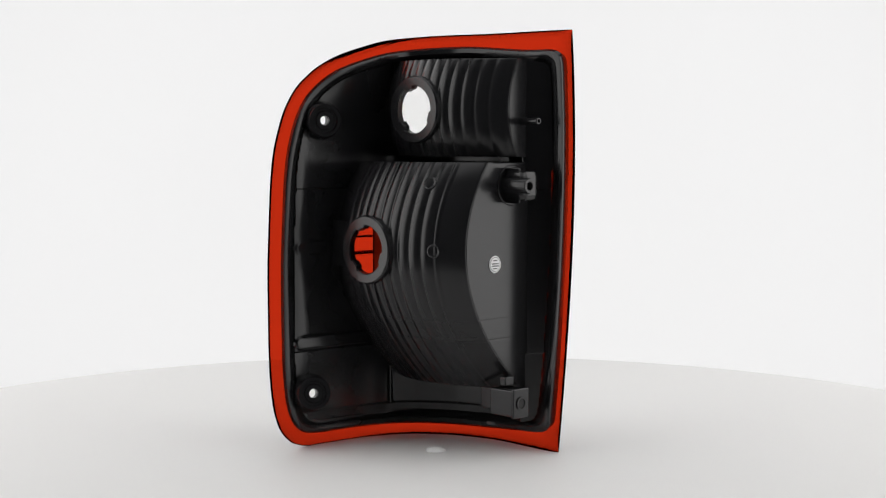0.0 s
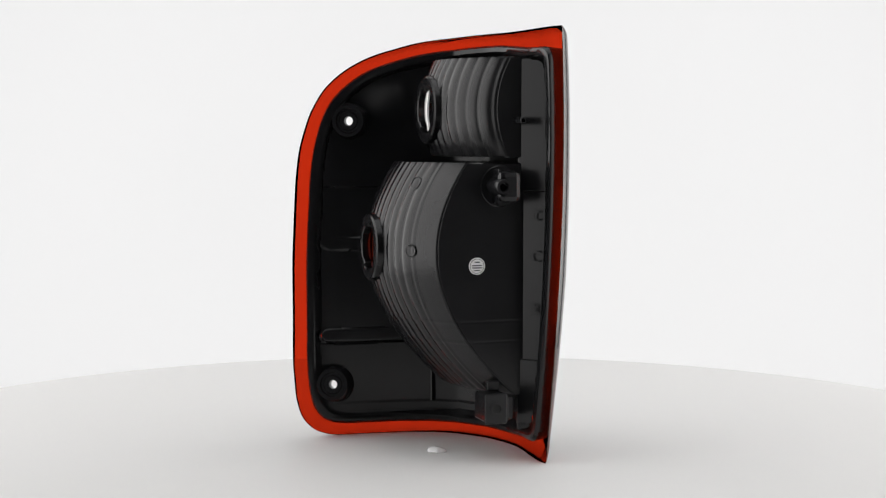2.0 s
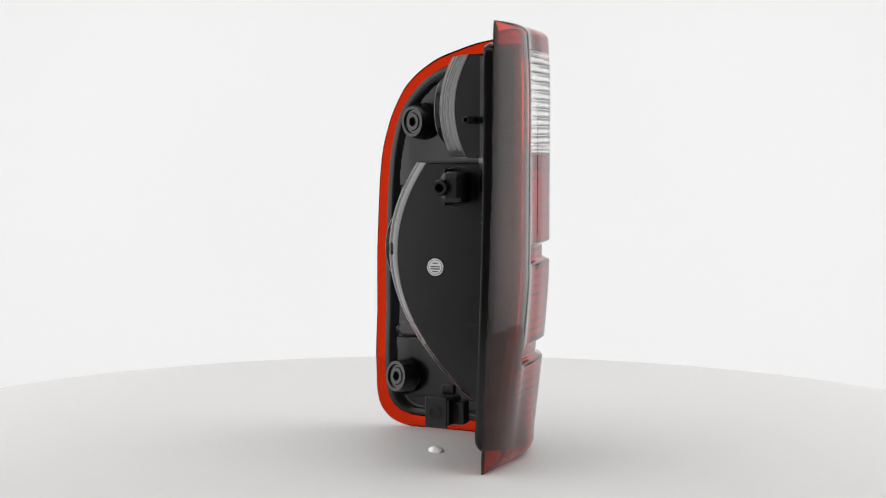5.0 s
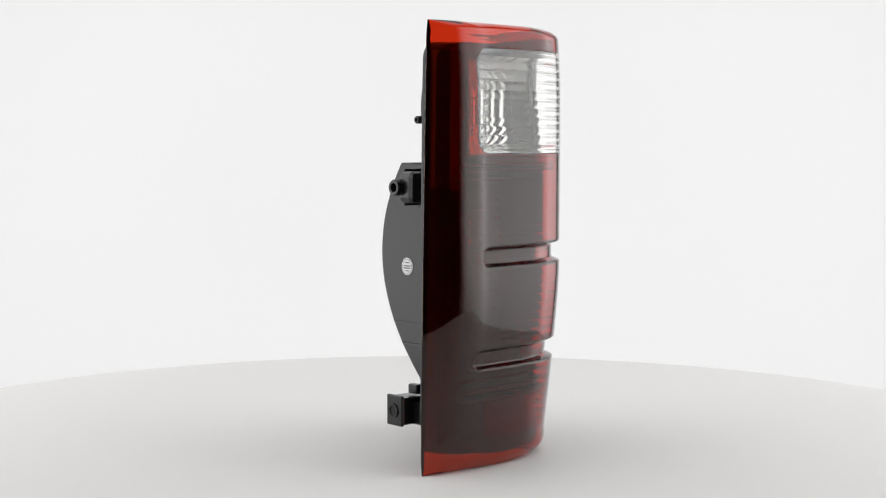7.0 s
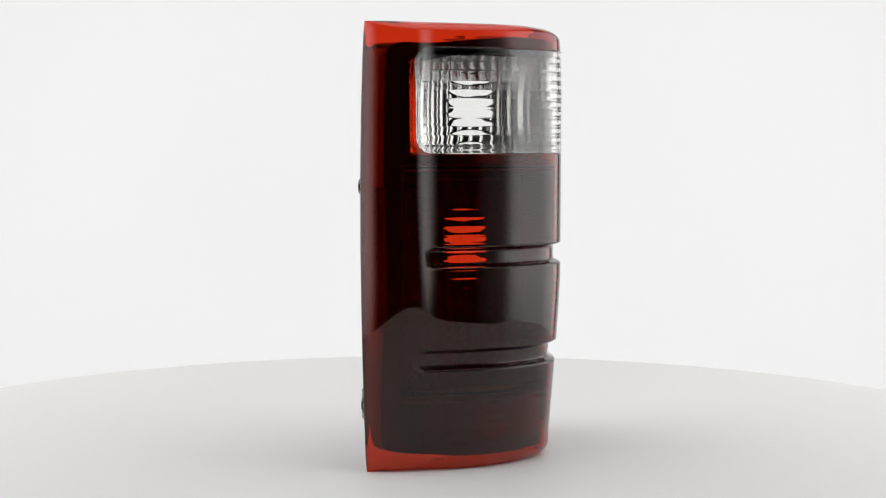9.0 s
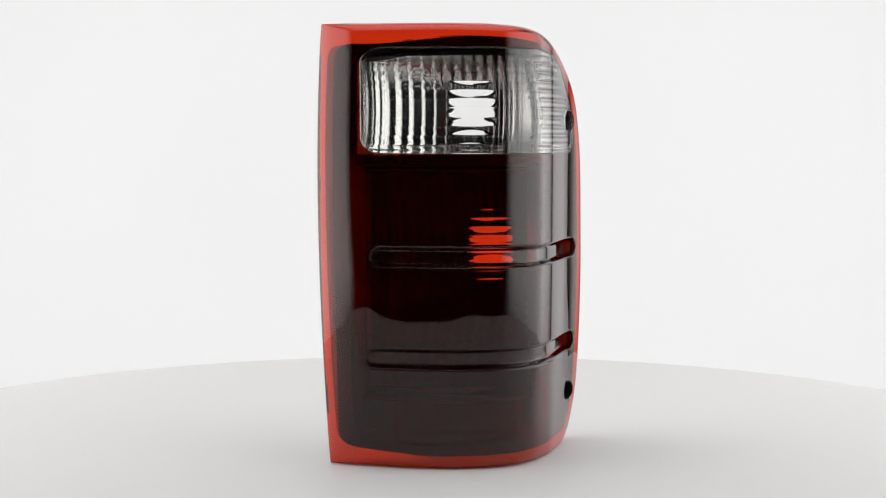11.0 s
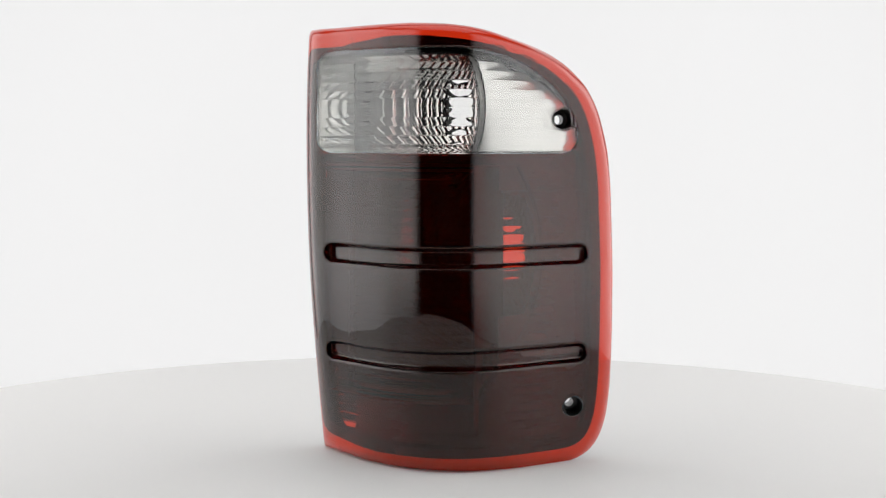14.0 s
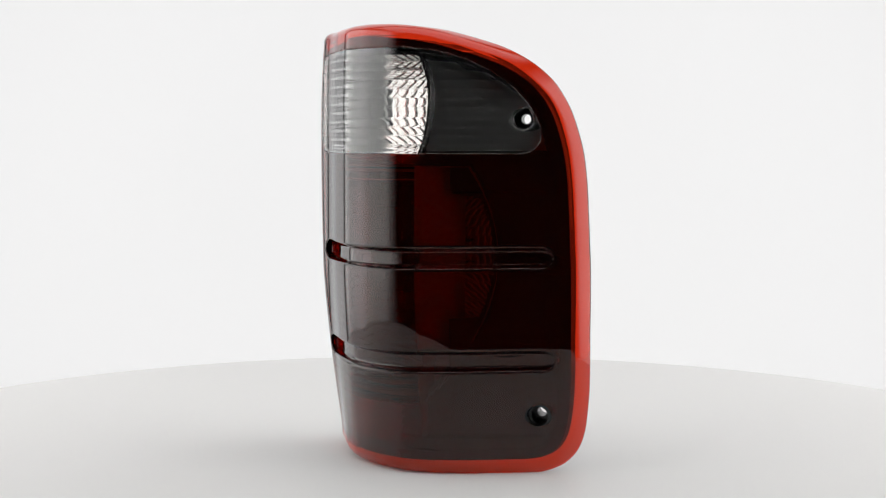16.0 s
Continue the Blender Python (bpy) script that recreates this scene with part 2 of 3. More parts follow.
def lens_y(x, z):
    """The outer face of the lens."""
    x, z = np.asarray(x, float), np.asarray(z, float)
    xl, xr = edge_left(z), edge_right(z)
    left_z = np.array(LEFT[0])
    ztop = np.interp(x, LEFT_FINE[1][128:], LEFT_FINE[0][128:], right=TOPZ)
    zbot = np.interp(-x, -np.array(LEFT[1])[:8], left_z[:8], left=0.0)
    dz_top, dz_bot = np.clip(ztop - z, 0, 1), np.clip(z - zbot, 0, 1)
    q = q_round(np.clip(xr - x, 0, 1), 0.024) * q_round(np.clip(x - xl, 0, 1), 0.008) * q_round(dz_top, 0.010) * q_round(dz_bot, 0.013)
    taper = 1 - 0.50 * np.clip((0.16 - z) / 0.14, 0, 1) ** 1.3 - 0.12 * np.clip((z - 0.30) / 0.065, 0, 1) ** 2
    y = rim_y(x, z) + (face_line(x) - rim_y(x, z)) * q * taper
    for zc in GROOVES:
        # A long slot with rounded ends and sloping walls.
        off = np.hypot(np.clip(np.abs(x + 0.018) - 0.1020, 0, 1), z - zc)
        wall = np.clip((0.0090 - off) / 0.0042, 0, 1)
        wall = wall * wall * (3 - 2 * wall)
        y = y - 0.0072 * wall
    return y


BOSSES = ((-0.0992, 0.0130, 0.2870), (-0.1089, 0.0003, 0.0500))
HOLES = ((-0.1085, 0.2874), (-0.1175, 0.0470))
WIN = (-0.1200, 0.0990, 0.2595, 0.3435)


def window_sd(x, z):
    """Signed distance (negative inside) to the clear window in the lens."""
    x0, x1, z0, z1 = WIN
    r = 0.013
    cx, cz = (x0 + x1) / 2, (z0 + z1) / 2
    qx, qz = np.abs(x - cx) - (x1 - x0) / 2 + r, np.abs(z - cz) - (z1 - z0) / 2 + r
    box = np.hypot(np.maximum(qx, 0), np.maximum(qz, 0)) + np.minimum(np.maximum(qx, qz), 0) - r
    # The upper outer corner follows the lamp's big rounded shoulder.
    arc = np.hypot(x + 0.036, z - 0.2555) - 0.0875
    arc = np.where((x < -0.036) & (z > 0.2555), arc, -1)
    return np.maximum(box, arc)


def lens(root):
    rows, cols = 560, 360
    v = np.linspace(0, 1, rows)
    z = TOPZ * (v + 0.5 * (0.5 - 0.5 * np.cos(math.pi * v) - v))
    u = np.linspace(0, 1, cols)
    u = u + 0.55 * (0.5 - 0.5 * np.cos(math.pi * u) - u)
    Z = np.repeat(z[:, None], cols, 1)
    X = edge_left(z)[:, None] * (1 - u) + edge_right(z)[:, None] * u
    # Draw the nearest rows of vertices onto the window's border and round the screw holes.
    def snap(sd, reach):
        nonlocal X, Z
        e = 1e-5
        s = sd(X, Z)
        gx, gz = (sd(X + e, Z) - s) / e, (sd(X, Z + e) - s) / e
        near = np.abs(s) < reach
        near[[0, -1], :] = False
        near[:, [0, -1]] = False
        X = np.where(near, X - s * gx, X)
        Z = np.where(near, Z - s * gz, Z)
    snap(window_sd, 0.00034)
    hole_sd = [lambda x, zz, c=c: np.hypot(x - c[0], zz - c[1]) - 0.0082 for c in HOLES]
    for h in hole_sd:
        snap(h, 0.00034)
    Y = lens_y(X, Z)
    # The top wall rises a little towards the front.
    Z = Z + 0.0018 * ease((Z - 0.325) / 0.035) * np.clip((Y - rim_y(X, Z)) / 0.022, 0, 1)
    pts = np.stack([X, Y, Z], -1).reshape(-1, 3)
    fx, fz = (X[:-1, :-1] + X[1:, 1:] + X[1:, :-1] + X[:-1, 1:]) / 4, (Z[:-1, :-1] + Z[1:, 1:] + Z[1:, :-1] + Z[:-1, 1:]) / 4
    clear = window_sd(fx, fz) < 0
    open_hole = np.zeros_like(clear)
    for h in hole_sd:
        open_hole |= h(fx, fz) < 0
    grid = np.stack([X, Y, Z], -1)
    nrm = np.cross(np.gradient(grid, axis=0), np.gradient(grid, axis=1))
    nrm /= np.linalg.norm(nrm, axis=-1, keepdims=True) + 1e-12
    edge = np.minimum(np.minimum(X - edge_left(Z), edge_right(Z) - X), np.minimum(Z, TOPZ - Z))
    across = np.abs(2 * (((Z - WIN[2]) / 0.0073) % 1.0) - 1)
    border = np.clip((np.where(edge_right(Z) - X < 0.05, edge + 0.007, edge) - 0.016) / 0.006, 0, 1)
    # Pillowed flutes: nearly flat along the middle, steep towards their seams.
    flute = np.where(window_sd(X, Z) < 0, 1 - across ** 2, 1 - across ** 3) * border
    # The window keeps a plain border round its flutes.
    flute = flute * np.clip((np.abs(window_sd(X, Z)) - 0.0022) / 0.0012, 0, 1)
    nrm[[0, -1]] = nrm[:, [0, -1]] = (0, 1, 0)
    # Both inner corners run out to a thin point.
    thin = np.clip(np.minimum(np.hypot(X - edge_right(Z), TOPZ - Z), np.hypot(X - edge_right(Z), Z)) / 0.012, 0.1, 1).reshape(-1)
    nrm = nrm.reshape(-1, 3) * thin[:, None]
    for name, keep, mat, wave, label in (("red_lens", ~clear & ~open_hole, RED, 0.0006, "glossy translucent deep red lens with two grooves"), ("clear_lens", clear & ~open_hole, CLEAR, 0.0006, "clear fluted reversing-light window")):
        ii, jj = np.nonzero(keep)
        a = ii * cols + jj
        faces = np.stack([a, a + 1, a + cols + 1, a + cols], 1)
        used, inv = np.unique(faces, return_inverse=True)
        outer = pts[used]
        # Inner face: rows of shallow horizontal flutes.
        inner = outer - nrm[used] * (0.0008 + 0.0016 * np.clip(edge.reshape(-1)[used] / 0.012, 0, 1) + wave * flute.reshape(-1)[used])[:, None]
        f = inv.reshape(-1, 4)
        n = len(outer)
        edges = {}
        for q in f.tolist():
            for k in range(4):
                e = (q[k], q[(k + 1) % 4])
                if (e[1], e[0]) in edges:
                    del edges[(e[1], e[0])]
                else:
                    edges[e] = True
        allf = f.tolist() + (f[:, ::-1] + n).tolist() + [[e[1], e[0], e[0] + n, e[1] + n] for e in edges]
        ob = mesh_object(name, np.concatenate([outer, inner]), [q[::-1] for q in allf], mat, root, label)
        if mat is RED:
            ob.data.materials.append(RED_FLUTES)
            ob.data.polygons.foreach_set("material_index", [1 if len(f) <= k < 2 * len(f) else 0 for k in range(len(allf))])
    # Screw wells: tapering tubes sunk from the lens face towards the bosses behind.
    # The lower well is near-black, its inner shade put into the colour.
    for (hx, hz), boss, mat in zip(HOLES, BOSSES, (CLEAR, PIT)):
        front = Vector((hx, float(lens_y(hx, hz)), hz))
        axis = (front - Vector(boss)).normalized()
        deep = (front - Vector(boss)).length * 0.62
        bm = bmesh.new()
        lathe(bm, [(0.0083, 0.0005), (0.0074, -deep), (0.0064, -deep - 0.0004), (0.0064, -deep - 0.003), (0.0088, -deep - 0.003), (0.0098, -0.003)], front, axis, steps=36, close=True)
        shade(part("screw_well", bm, mat, root, "recessed screw well"))


A_DIR, N_DIR = Vector((0.7071, 0.7071, 0)), Vector((0.7071, -0.7071, 0))
WALL_N = 0.049
CUPS = ({"a": -0.051, "n": -0.0354, "z": 0.1765, "k": 4.7, "z0": 0.055, "z1": 0.2508},
        {"a": -0.0035, "n": -0.0276, "z": 0.2965, "k": 6.4, "z0": 0.2562, "z1": 0.3395})


def floor_y(x, z):
    flat = ease((np.asarray(x, float) - 0.062) / 0.010)
    return (rim_y(x, z) + 0.002 - 0.006 * ease((-0.035 - np.asarray(x, float)) / 0.04)) * (1 - flat) + 0.0045 * flat


def cup_a(c, n, z):
    return c["a"] + c["k"] * ((n - c["n"]) ** 2 + (z - c["z"]) ** 2)


def cup_shell(name, c, mat, parent, label, shift=0.0, ribs=0.0012, inner=0.0, pitch=0.0098):
    """A reflector bowl: a parabolic back with fluted ribs, a flat side wall and flat shelves."""
    ns = np.linspace(-0.106, WALL_N - inner, 156)
    zs = np.linspace(c["z0"] + inner, c["z1"] - inner, 160)
    N, Z = np.meshgrid(ns, zs, indexing="ij")
    A = cup_a(c, N, Z) + shift
    ph = (N + 0.062) / pitch
    saw = np.abs(np.sin(math.pi * ph)) if inner else np.abs(np.sin(math.pi * ph)) ** 0.8
    A = A - ribs * saw * np.clip(((0.046 if inner or c["k"] > 5 else 0.030) - N) / 0.002, 0, 1) * np.clip((N + 0.075) / 0.004, 0, 1)
    if not inner and c["k"] < 5:
        # Mould parting lines across the lower half.
        for zc in (0.1175, 0.1010):
            A = A - 0.0007 * (np.abs(Z - zc) < 0.0007)
    X, Y = 0.7071 * (A + N), 0.7071 * (A - N)
    keep_v = Y < np.minimum(floor_y(X, Z) + 0.010, lens_y(X, Z) - 0.009)
    hole = np.hypot(N - c["n"], Z - c["z"]) < 0.0225
    idx = lambda i, j: i * len(zs) + j
    verts = np.stack([X, Y, Z], -1).reshape(-1, 3).tolist()
    faces = []
    for i in range(len(ns) - 1):
        for j in range(len(zs) - 1):
            q = [(i, j), (i + 1, j), (i + 1, j + 1), (i, j + 1)]
            if any(keep_v[p] for p in q) and not all(hole[p] for p in q):
                faces.append([idx(*p) for p in q])

    def skirt(line, to_lens=bool(inner), lean=False):
        """Runs forward along the bowl's axis from a border to the housing floor."""
        prev = None
        for i, j in line:
            x, y, z = X[i, j], Y[i, j], Z[i, j]
            s = 0.0
            while (to_lens or N[i, j] > -0.086) and s < 0.14 and y + 0.7071 * s < (lens_y(x + 0.7071 * s, z) - 0.0065 if to_lens else floor_y(x + 0.7071 * s, z) + 0.003):
                s += 0.0015
            if s == 0 or s >= 0.139:
                prev = None
                continue
            end = [x + 0.7071 * s, y + 0.7071 * s, z]
            if lean:
                # From the floor on, the wall leans in a little to meet the lens beside the window.
                s = 0.0
                while y + 0.7071 * s < floor_y(x + 0.7071 * s, z):
                    s += 0.0015
                end = [x + 0.7071 * s, y + 0.7071 * s, z]
                while end[1] < lens_y(end[0], z) - 0.0090:
                    end[0] += 0.0012
                    end[1] += 0.0012
            verts.append(end)
            cur = (idx(i, j), len(verts) - 1)
            if prev:
                faces.append([prev[0], cur[0], cur[1], prev[1]])
            prev = cur
    last_n, last_z = len(ns) - 1, len(zs) - 1
    side_from = len(faces)
    skirt([(last_n, j) for j in range(last_z + 1)], inner and mat is CHROME, inner and mat is CHROME)
    side_to = len(faces)
    skirt([(i, last_z) for i in range(last_n + 1)])
    skirt([(i, 0) for i in range(last_n + 1)])
    ob = mesh_object(name, verts, faces, mat, parent, label)
    shade(ob, 50)
    if mat is SMOKE:
        # The flat side wall inside the bowl is left bright.
        ob.data.materials.append(DIM_CHROME)
        for f in ob.data.polygons[side_from:side_to]:
            f.material_index = 1
    if not inner:
        thicken(ob, 0.0012, 0.0)
    return ob


def offset_loop(inset, count=420):
    """The outline drawn in by a distance, with its corners rounded, in x and z."""
    right, left = outline()
    loop = np.concatenate([right, left[:-1]])
    seg = np.hypot(*(np.roll(loop, -1, 0) - loop).T)
    s = np.concatenate([[0], np.cumsum(seg)])
    tgt = np.linspace(0, s[-1], count, endpoint=False)
    closed = np.concatenate([loop, loop[:1]])
    p = np.stack([np.interp(tgt, s, closed[:, 0]), np.interp(tgt, s, closed[:, 1])], 1)
    # Walk a fine field of candidates: keep points at least the inset away from every edge point.
    c = np.array([-0.015, 0.18])
    out = []
    for q in p:
        d = c - q
        lo, hi = 0.0, 0.8
        for _ in range(22):
            mid = (lo + hi) / 2
            if np.min(np.hypot(*(p - (q + d * mid)).T)) < inset:
                lo = mid
            else:
                hi = mid
        out.append(q + d * hi)
    out = np.array(out)
    for _ in range(10):
        out = (np.roll(out, 1, 0) + 2 * out + np.roll(out, -1, 0)) / 4
    return out


def housing(root):
    # Rolled rim round the black housing.
    prof = [(0.0190, None), (0.0125, None), (0.0125, -0.0035), (0.0138, -0.0058), (0.0160, -0.0062), (0.0178, -0.0045), (0.0192, 0.0005), (0.0208, 0.0035), (0.0222, 0.0075)]
    loops = [offset_loop(i) for i, _ in prof]
    n = len(loops[0])
    verts, faces = [], []
    # The housing is a bucket up to the lens face; on the inner side it lies close to the lens wall.
    def hug(x):
        t = min(max((x - 0.070) / 0.025, 0), 1)
        return t * t * (3 - 2 * t)
    for k, (loop, (_, dy)) in enumerate(zip(loops, prof)):
        loop[:, 0] += [(0.0068 if k < 2 else 0.0026) * hug(x) for x in loop[:, 0]]
        # A broader flange towards both inner corners.
        loop[:, 1] += 0.005 * ease((0.08 - loop[:, 1]) / 0.06) * ease((loop[:, 0] - 0.04) / 0.06)
        loop[:, 1] -= 0.0055 * ease((loop[:, 1] - 0.27) / 0.06) * ease((loop[:, 0] - 0.02) / 0.07)
        for x, z in loop:
            y = float(lens_y(x, z)) - 0.0078
            if dy is not None:
                y = min(float(rim_y(x, z)) + dy - 0.0035 * hug(x), y)
            verts.append((x, y, z))
    for k in range(len(prof) - 1):
        for i in range(n):
            j = (i + 1) % n
            faces.append((k * n + i, k * n + j, (k + 1) * n + j, (k + 1) * n + i))
    # Housing floor inside the rim, open where the two bowls stand.
    inner = loops[-1]
    cols, rows = 230, 300
    xs, zs = np.linspace(-0.142, 0.112, cols), np.linspace(0.008, 0.358, rows)
    X, Z = np.meshgrid(xs, zs, indexing="ij")
    # inside test by angle-free crossing count
    inside = np.zeros_like(X, bool)
    xj, zj = np.roll(inner[:, 0], -1), np.roll(inner[:, 1], -1)
    for (xa, za), xb, zb in zip(inner, xj, zj):
        if za == zb:
            continue
        cross = ((za > Z) != (zb > Z)) & (X < (xb - xa) * (Z - za) / (zb - za) + xa)
        inside ^= cross
    Y = floor_y(X, Z)
    N, A = 0.7071 * (X - Y), 0.7071 * (X + Y)
    cut = np.zeros_like(inside)

    def behind(c, n, z):
        """Whether the bowl's own wall stands behind the floor there."""
        a = cup_a(c, n, z)
        return 0.7071 * (a - n) < floor_y(0.7071 * (a + n), z) + 0.002
    for c in CUPS:
        cut |= ((N > -0.088) | ((N > -0.104) & (np.hypot(N - c["n"], Z - c["z"]) < 0.074))) & (N < WALL_N - 0.001) & (Z > c["z0"] + 0.001) & (Z < c["z1"] - 0.001) & (A > cup_a(c, N, Z) + 0.006) & behind(c, N, Z)
    for hx, hz in HOLES:
        cut |= np.hypot(X - hx, Z - hz) < 0.0095
    # Shallow moulded steps across the floor.
    Y = Y + 0.0016 * ((Z > 0.085) & (Z < 0.228)) + 0.001 * (Z < 0.030)
    # It keeps clear of the lens's grooves.
    Y = np.minimum(Y, lens_y(X, Z) - 0.0068)
    base = len(verts)
    # The floor runs a little way under the rim's inner wall.
    idx = -np.ones(X.shape, int)
    flat = []

    def vid(i, j):
        if idx[i, j] < 0:
            idx[i, j] = base + len(flat)
            flat.append((X[i, j], float(Y[i, j]), Z[i, j]))
        return int(idx[i, j])
    for i in range(cols - 1):
        for j in range(rows - 1):
            q = [(i, j), (i, j + 1), (i + 1, j + 1), (i + 1, j)]
            if any(inside[p] for p in q) and not all(cut[p] for p in q):
                faces.append([vid(*p) for p in q])
    ob = mesh_object("housing", verts + flat, faces, BLACK, root, "black moulded plastic housing with a rolled rim")
    shade(ob, 45)
    thicken(ob, 0.0018, 1.0)
    cup_shell("brake_light_bowl", CUPS[0], BLACK, ob, "ribbed black bowl with a flat side wall")
    cup_shell("reversing_light_bowl", CUPS[1], BLACK, ob, "ribbed black bowl with a flat side wall")
    cup_shell("reflector", CUPS[1], CHROME, ob, "fluted chrome reflector", 0.0024, 0.0016, 0.002, 0.0095)
    cup_shell("dark_reflector", CUPS[0], SMOKE, ob, "dark fluted inner reflector", 0.0022, 0.0016, 0.002, 0.0095)
    # Unseen upright rib, added to block light under the lens crown, between the bowl and the outer half of the lamp.
    zs = np.linspace(0.03, 0.2495, 60)
    foot, crest = (-0.0460, 0.0715), (-0.0415, 0.0945)
    verts, faces = [], []
    for z in zs:
        top = min(crest[1], float(lens_y(crest[0], z)) - 0.0042)
        # Over the bowl it reaches down into it.
        down = float(ease((z - 0.094) / 0.012))
        fx, fy = foot[0] - 0.0140 * down, min(foot[1], top - 0.004) - 0.0230 * down
        verts += [(fx, fy, z), (crest[0], top, z), (crest[0] + 0.0012, top, z), (fx + 0.0012, fy, z)]
    for k in range(len(zs) - 1):
        b = 4 * k
        faces += [(b + i, b + (i + 1) % 4, b + 4 + (i + 1) % 4, b + 4 + i) for i in range(4)]
    mesh_object("light_baffle", verts, faces, DARK, ob, "dark upright rib added under the lens to block light", smooth=False)
    # Flat chrome plate beside the fluted reflector, in the clear window's chamber.
    xs, zs = np.linspace(-0.121, -0.03, 150), np.linspace(0.262, 0.342, 130)
    X, Z = np.meshgrid(xs, zs, indexing="ij")
    Y = floor_y(X, Z) + 0.004
    N, A = 0.7071 * (X - Y), 0.7071 * (X + Y)
    ok = (A < cup_a(CUPS[1], N, Z) + 0.006) & (Z < np.interp(X, LEFT_FINE[1][128:], LEFT_FINE[0][128:]) - 0.022) & (Y < lens_y(X, Z) - 0.0045)
    for hx, hz in HOLES:
        ok &= np.hypot(X - hx, Z - hz) > 0.0095
    faces = [[i * 130 + j, (i + 1) * 130 + j, (i + 1) * 130 + j + 1, i * 130 + j + 1] for i in range(149) for j in range(129) if ok[i, j] and ok[i + 1, j + 1] and ok[i + 1, j] and ok[i, j + 1]]
    mesh_object("reflector_plate", np.stack([X, Y, Z], -1).reshape(-1, 3), faces, SATIN, ob, "flat satin chrome plate beside the reflector")
    return ob


def ring_socket(root, c, label):
    """The flat collar round a bulb opening, with its bayonet notches."""
    bm = bmesh.new()
    o = A_DIR * (c["a"] + (0.0030 if c["k"] > 5 else 0.001)) + N_DIR * c["n"] + Vector((0, 0, c["z"]))
    k, u = -A_DIR, Vector((0, 0, 1))
    w = k.cross(u)
    steps = 96
    rings = []
    for r, h, notch in ((0.0295, -0.0015, 0), (0.0295, 0.0035, 0), (0.0282, 0.0048, 0), (0.0215, 0.0048, 1), (0.0205, 0.0040, 1), (0.0205, -0.0015, 1)):
        ring = []
        for i in range(steps):
            t = 2 * math.pi * i / steps
            rr = r
            if notch:
                for mid, half in ((0.35, 0.22), (2.3, 0.2), (4.4, 0.24)):
                    if abs((t - mid + math.pi) % (2 * math.pi) - math.pi) < half:
                        rr = r - 0.0024
            ring.append(bm.verts.new(o + k * h + (u * math.cos(t) + w * math.sin(t)) * rr))
        rings.append(ring)
    for p, q in zip(rings, rings[1:] + rings[:1]):
        for i in range(steps):
            j = (i + 1) % steps
            bm.faces.new((p[i], p[j], q[j], q[i]))
    return shade(part("bulb_collar", bm, BLACK, root, label), 35)


def frame_n():
    """Axes of the flat side wall: along it, up, and out of it."""
    return Matrix((A_DIR, Vector((0, 0, 1)), N_DIR)).transposed()


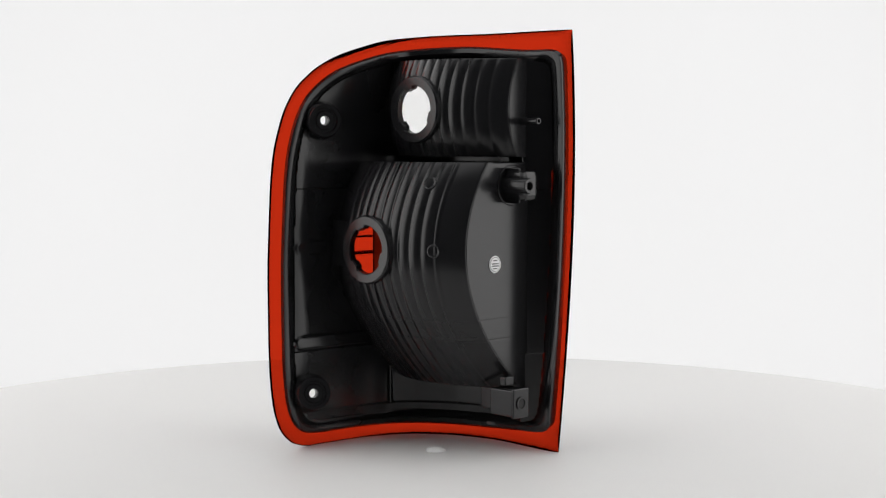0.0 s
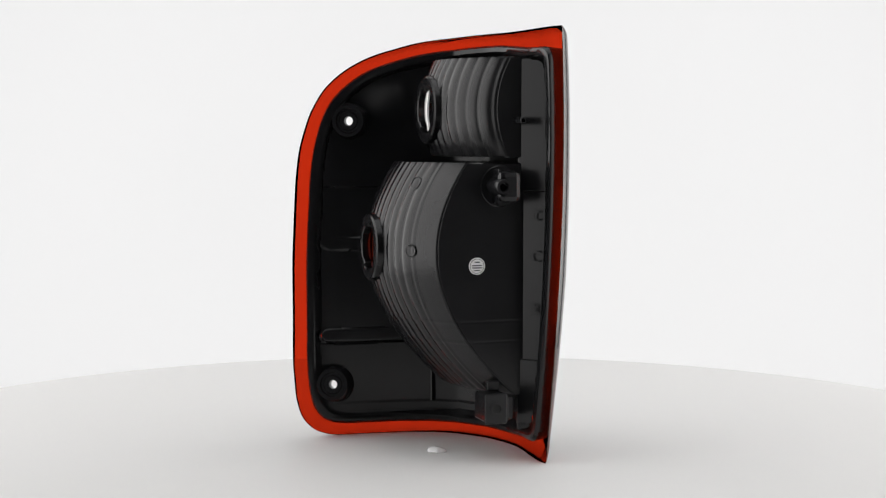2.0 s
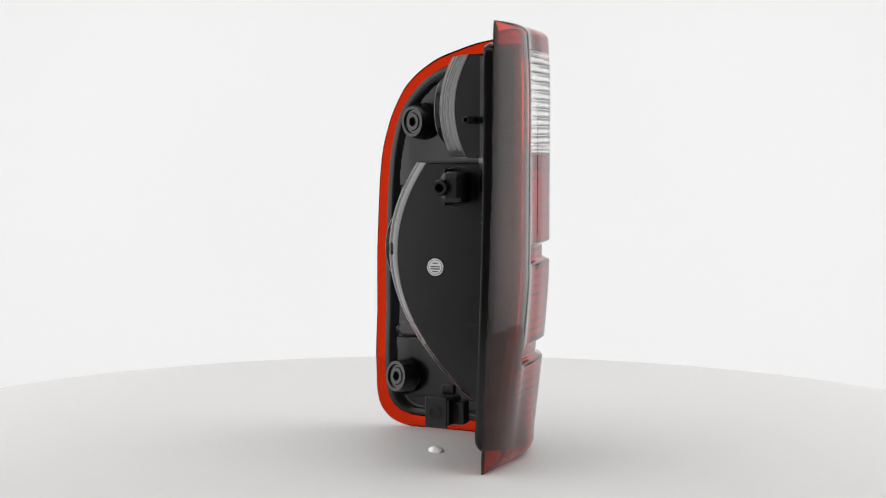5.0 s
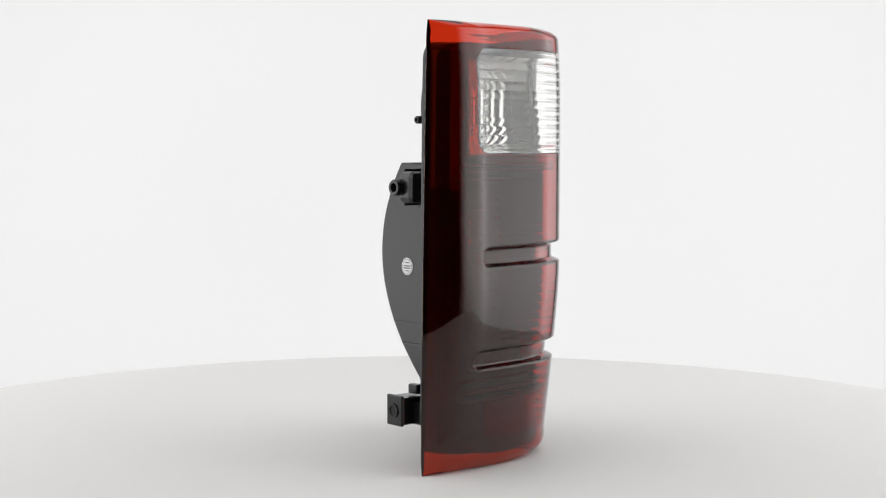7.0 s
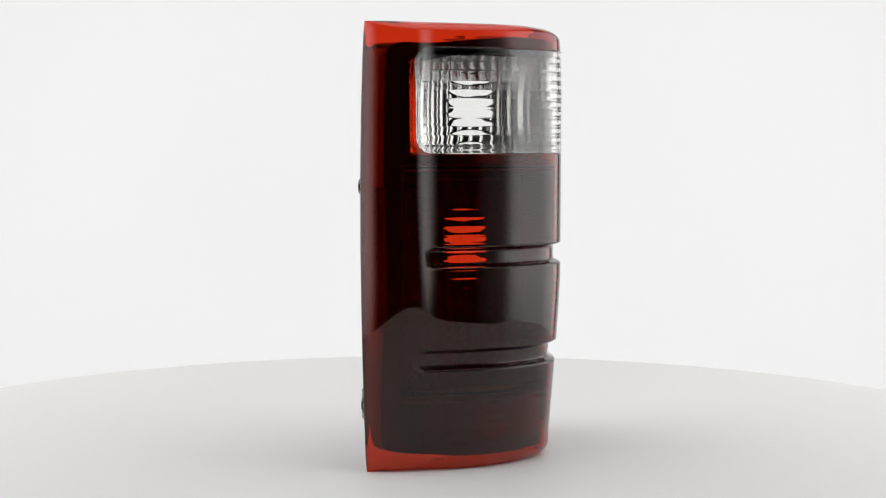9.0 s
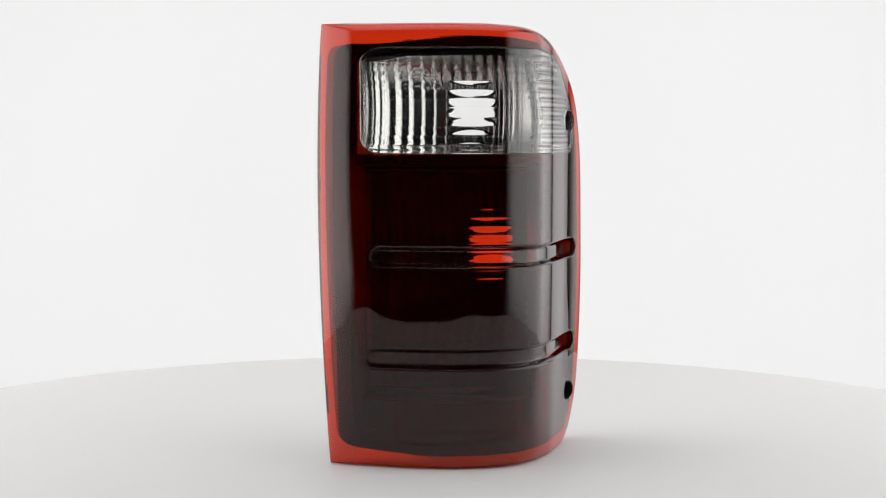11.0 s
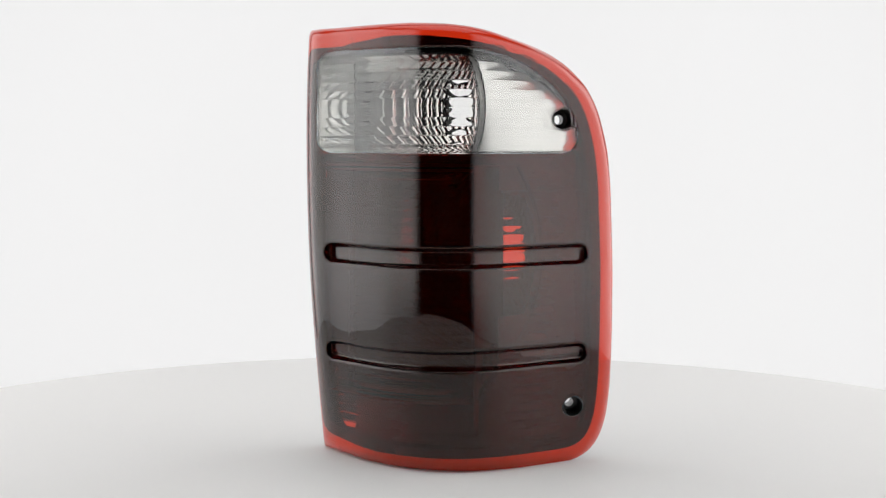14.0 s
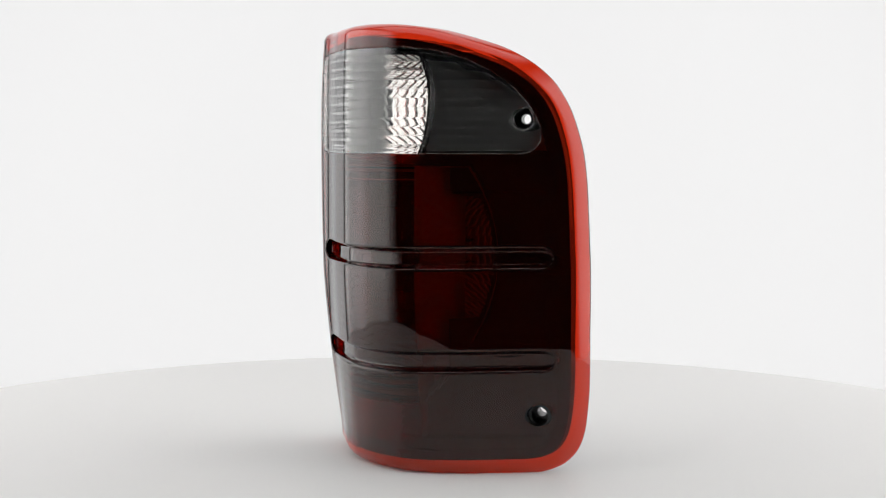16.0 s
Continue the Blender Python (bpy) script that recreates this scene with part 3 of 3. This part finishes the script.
def fittings(root):
    turn = frame_n()
    at = lambda a, n, z: A_DIR * a + N_DIR * n + Vector((0, 0, z))
    # Upper block with its screw tube.
    bm = bmesh.new()
    add_box(bm, at(0.0390, 0.0580, 0.2317), (0.020, 0.0262, 0.026), turn, 0.0050)
    add_box(bm, at(0.0311, 0.0570, 0.2317), (0.0018, 0.030, 0.016), turn, 0.0005)
    lathe(bm, [(0.0175, 0.0), (0.0175, 0.0008), (0.0168, 0.0013)], at(0.0372, WALL_N, 0.2317), N_DIR, steps=48)
    block = shade(part("mounting_block", bm, BLACK, root, "black moulded block beside the bowl"), 12)
    bm = bmesh.new()
    lathe(bm, [(0.0072, -0.022), (0.0066, 0.005), (0.0060, 0.0062), (0.0038, 0.0062), (0.0032, 0.0052), (0.0030, -0.022)], at(0.0311, 0.0700, 0.2317), N_DIR, steps=32, close=True)
    shade(part("screw_tube", bm, BLACK, block, "hollow screw tube"), 35)
    # Lower square bracket.
    bm = bmesh.new()
    add_box(bm, at(0.0275, 0.0575, 0.0475), (0.021, 0.0225, 0.027), turn, 0.0012)
    add_box(bm, at(0.0265, 0.0705, 0.0475), (0.0195, 0.0255, 0.0030), turn, 0.0010)
    add_box(bm, at(0.0275, 0.040, 0.0475), (0.003, 0.018, 0.030), turn, 0.0008)
    add_box(bm, at(0.0385, 0.0535, 0.0455), (0.016, 0.019, 0.013), turn, 0.0012)
    add_box(bm, at(0.0300, 0.0520, 0.0640), (0.0110, 0.0080, 0.0070), turn, 0.0010)
    bracket = shade(part("square_bracket", bm, BLACK, root, "black square bracket with a screw hole"), 12)
    bm = bmesh.new()
    lathe(bm, [(0.0058, 0.0), (0.0058, 0.0009), (0.0042, 0.0009), (0.0036, -0.001), (0.0036, -0.004), (0.0058, -0.004)], at(0.026, 0.0722, 0.0474), N_DIR, steps=28, close=True)
    shade(part("screw_hole_rim", bm, BLACK, bracket), 35)
    # No hole is cut here: a near-black disc stands for its shade.
    bm = bmesh.new()
    lathe(bm, [(0.0040, 0.0), (0.0040, 0.0007)], at(0.026, 0.0716, 0.0474), N_DIR, steps=24)
    part("hole_shade", bm, PIT, bracket, "flat black disc for the shade in the screw hole")
    # Small locating pin on the upper wall.
    bm = bmesh.new()
    lathe(bm, [(0.0031, -0.020), (0.0031, 0.0), (0.0026, 0.0006), (0.0016, 0.0006), (0.0014, -0.020)], at(0.0508, 0.0678, 0.2865), N_DIR, steps=24, close=True)
    shade(part("locating_pin", bm, BLACK, root, "small hollow locating pin"), 35)
    # Screw bosses standing on the housing floor.
    for (x, y, z), (hx, hz) in zip(BOSSES, HOLES):
        axis = Vector((hx, float(lens_y(hx, hz)), hz)) - Vector((x, y, z))
        deep = min(float(floor_y(x, z)) - 0.002, float(lens_y(x - 0.017, z)) - 0.006) - y
        bm = bmesh.new()
        lathe(bm, [(0.0170, deep), (0.0158, deep * 0.5), (0.0150, 0.002), (0.0140, 0.0), (0.0112, 0.0), (0.0105, 0.0018), (0.0085, 0.0018), (0.0078, 0.0008), (0.0044, 0.0008), (0.0040, 0.002), (0.0040, deep), (0.012, deep + 0.001)], (x, y, z), axis, steps=48, close=True)
        shade(part("screw_boss", bm, BLACK, root, "round stepped screw boss"), 35)
    # Spring plate beside the lower collar.
    bm = bmesh.new()
    c = CUPS[0]
    add_box(bm, at(c["a"] + 0.010, c["n"] - 0.047, c["z"] + 0.003), (0.003, 0.040, 0.018), turn, 0.0008)
    shade(part("clip_plate", bm, BLACK, root, "small upright clip plate"), 12)
    # Round ejector marks on the ribs of the lower bowl.
    for n, z in ((0.0139, 0.2335), (0.0265, 0.1775)):
        a = cup_a(c, n, z)
        out = (-A_DIR + N_DIR * (2 * c["k"] * (n - c["n"])) + Vector((0, 0, 2 * c["k"] * (z - c["z"])))).normalized()
        bm = bmesh.new()
        lathe(bm, [(0.0058, -0.004), (0.0058, 0.0014), (0.0052, 0.0018), (0.0046, 0.0012), (0.0030, 0.0008), (0.0030, -0.004)], at(a, n, z), out, steps=32, close=True)
        shade(part("ejector_mark", bm, BLACK, root), 30)
    # Moulded letters down the flat strip beside the rim, standing a hair proud.
    for letter, z, spin in (("H", 0.207, 90), ("C", 0.172, 0), ("R", 0.127, 0)):
        font = bpy.data.curves.new("letter", "FONT")
        font.body, font.size, font.extrude, font.align_x, font.align_y = letter, 0.014, 0.0003, "CENTER", "CENTER"
        tmp = bpy.data.objects.new("letter", font)
        me = bpy.data.meshes.new_from_object(tmp)
        bpy.data.objects.remove(tmp)
        me.materials.clear()
        me.materials.append(BLACK)
        ob = new("moulded_letter", me)
        ob.parent = root
        ob.matrix_basis = pose(0.088, 0.0021, z, 90, 0, 0) @ pose(0, 0, 0, 0, 0, spin)
    # Round inspection sticker, with bars in place of its print.
    bm = bmesh.new()
    lathe(bm, [(0.0072, 0.0), (0.0072, 0.00035), (0.0069, 0.0005)], at(0.0168, WALL_N + 0.0006, 0.165), N_DIR, steps=40)
    st = part("round_sticker", bm, STICKER, root, "round white sticker with grey print")
    bm = bmesh.new()
    lathe(bm, [(0.0063, 0.0), (0.0063, 0.0003), (0.0058, 0.0003), (0.0058, 0.0)], at(0.0168, WALL_N + 0.00085, 0.165), N_DIR, steps=40, close=True)
    for dz, wd in ((0.0033, 0.0045), (0.0005, 0.0085), (-0.0014, 0.0085), (-0.0036, 0.005)):
        add_box(bm, at(0.0168, WALL_N + 0.0011, 0.165 + dz), (wd, 0.0011, 0.0003), turn)
    part("sticker_print", bm, INK, st)


def tail_light():
    root = new("tail_light")
    tagged(root, "red and clear vehicle tail light with black plastic back", "tail light")
    lens(root)
    housing(root)
    for c in CUPS:
        ring_socket(root, c, "flat black collar round a bulb opening")
    fittings(root)
    return root


studio()
lights()
disc, lump, dust = display_disc()
lamp = tail_light()


def motions():
    """The disc turns evenly, clockwise from above, and carries the lamp and the glue with it."""
    rows = [(t / 2, pose(0, 0, 0, 0, 0, -0.28 - 13.4562 * t / 2)) for t in range(33)]
    for thing in (disc, dust, lamp):
        walk(thing, rows)
    walk(lump, [(t, pose(-0.0028, -0.0015, 0) @ m) for t, m in rows])


motions()
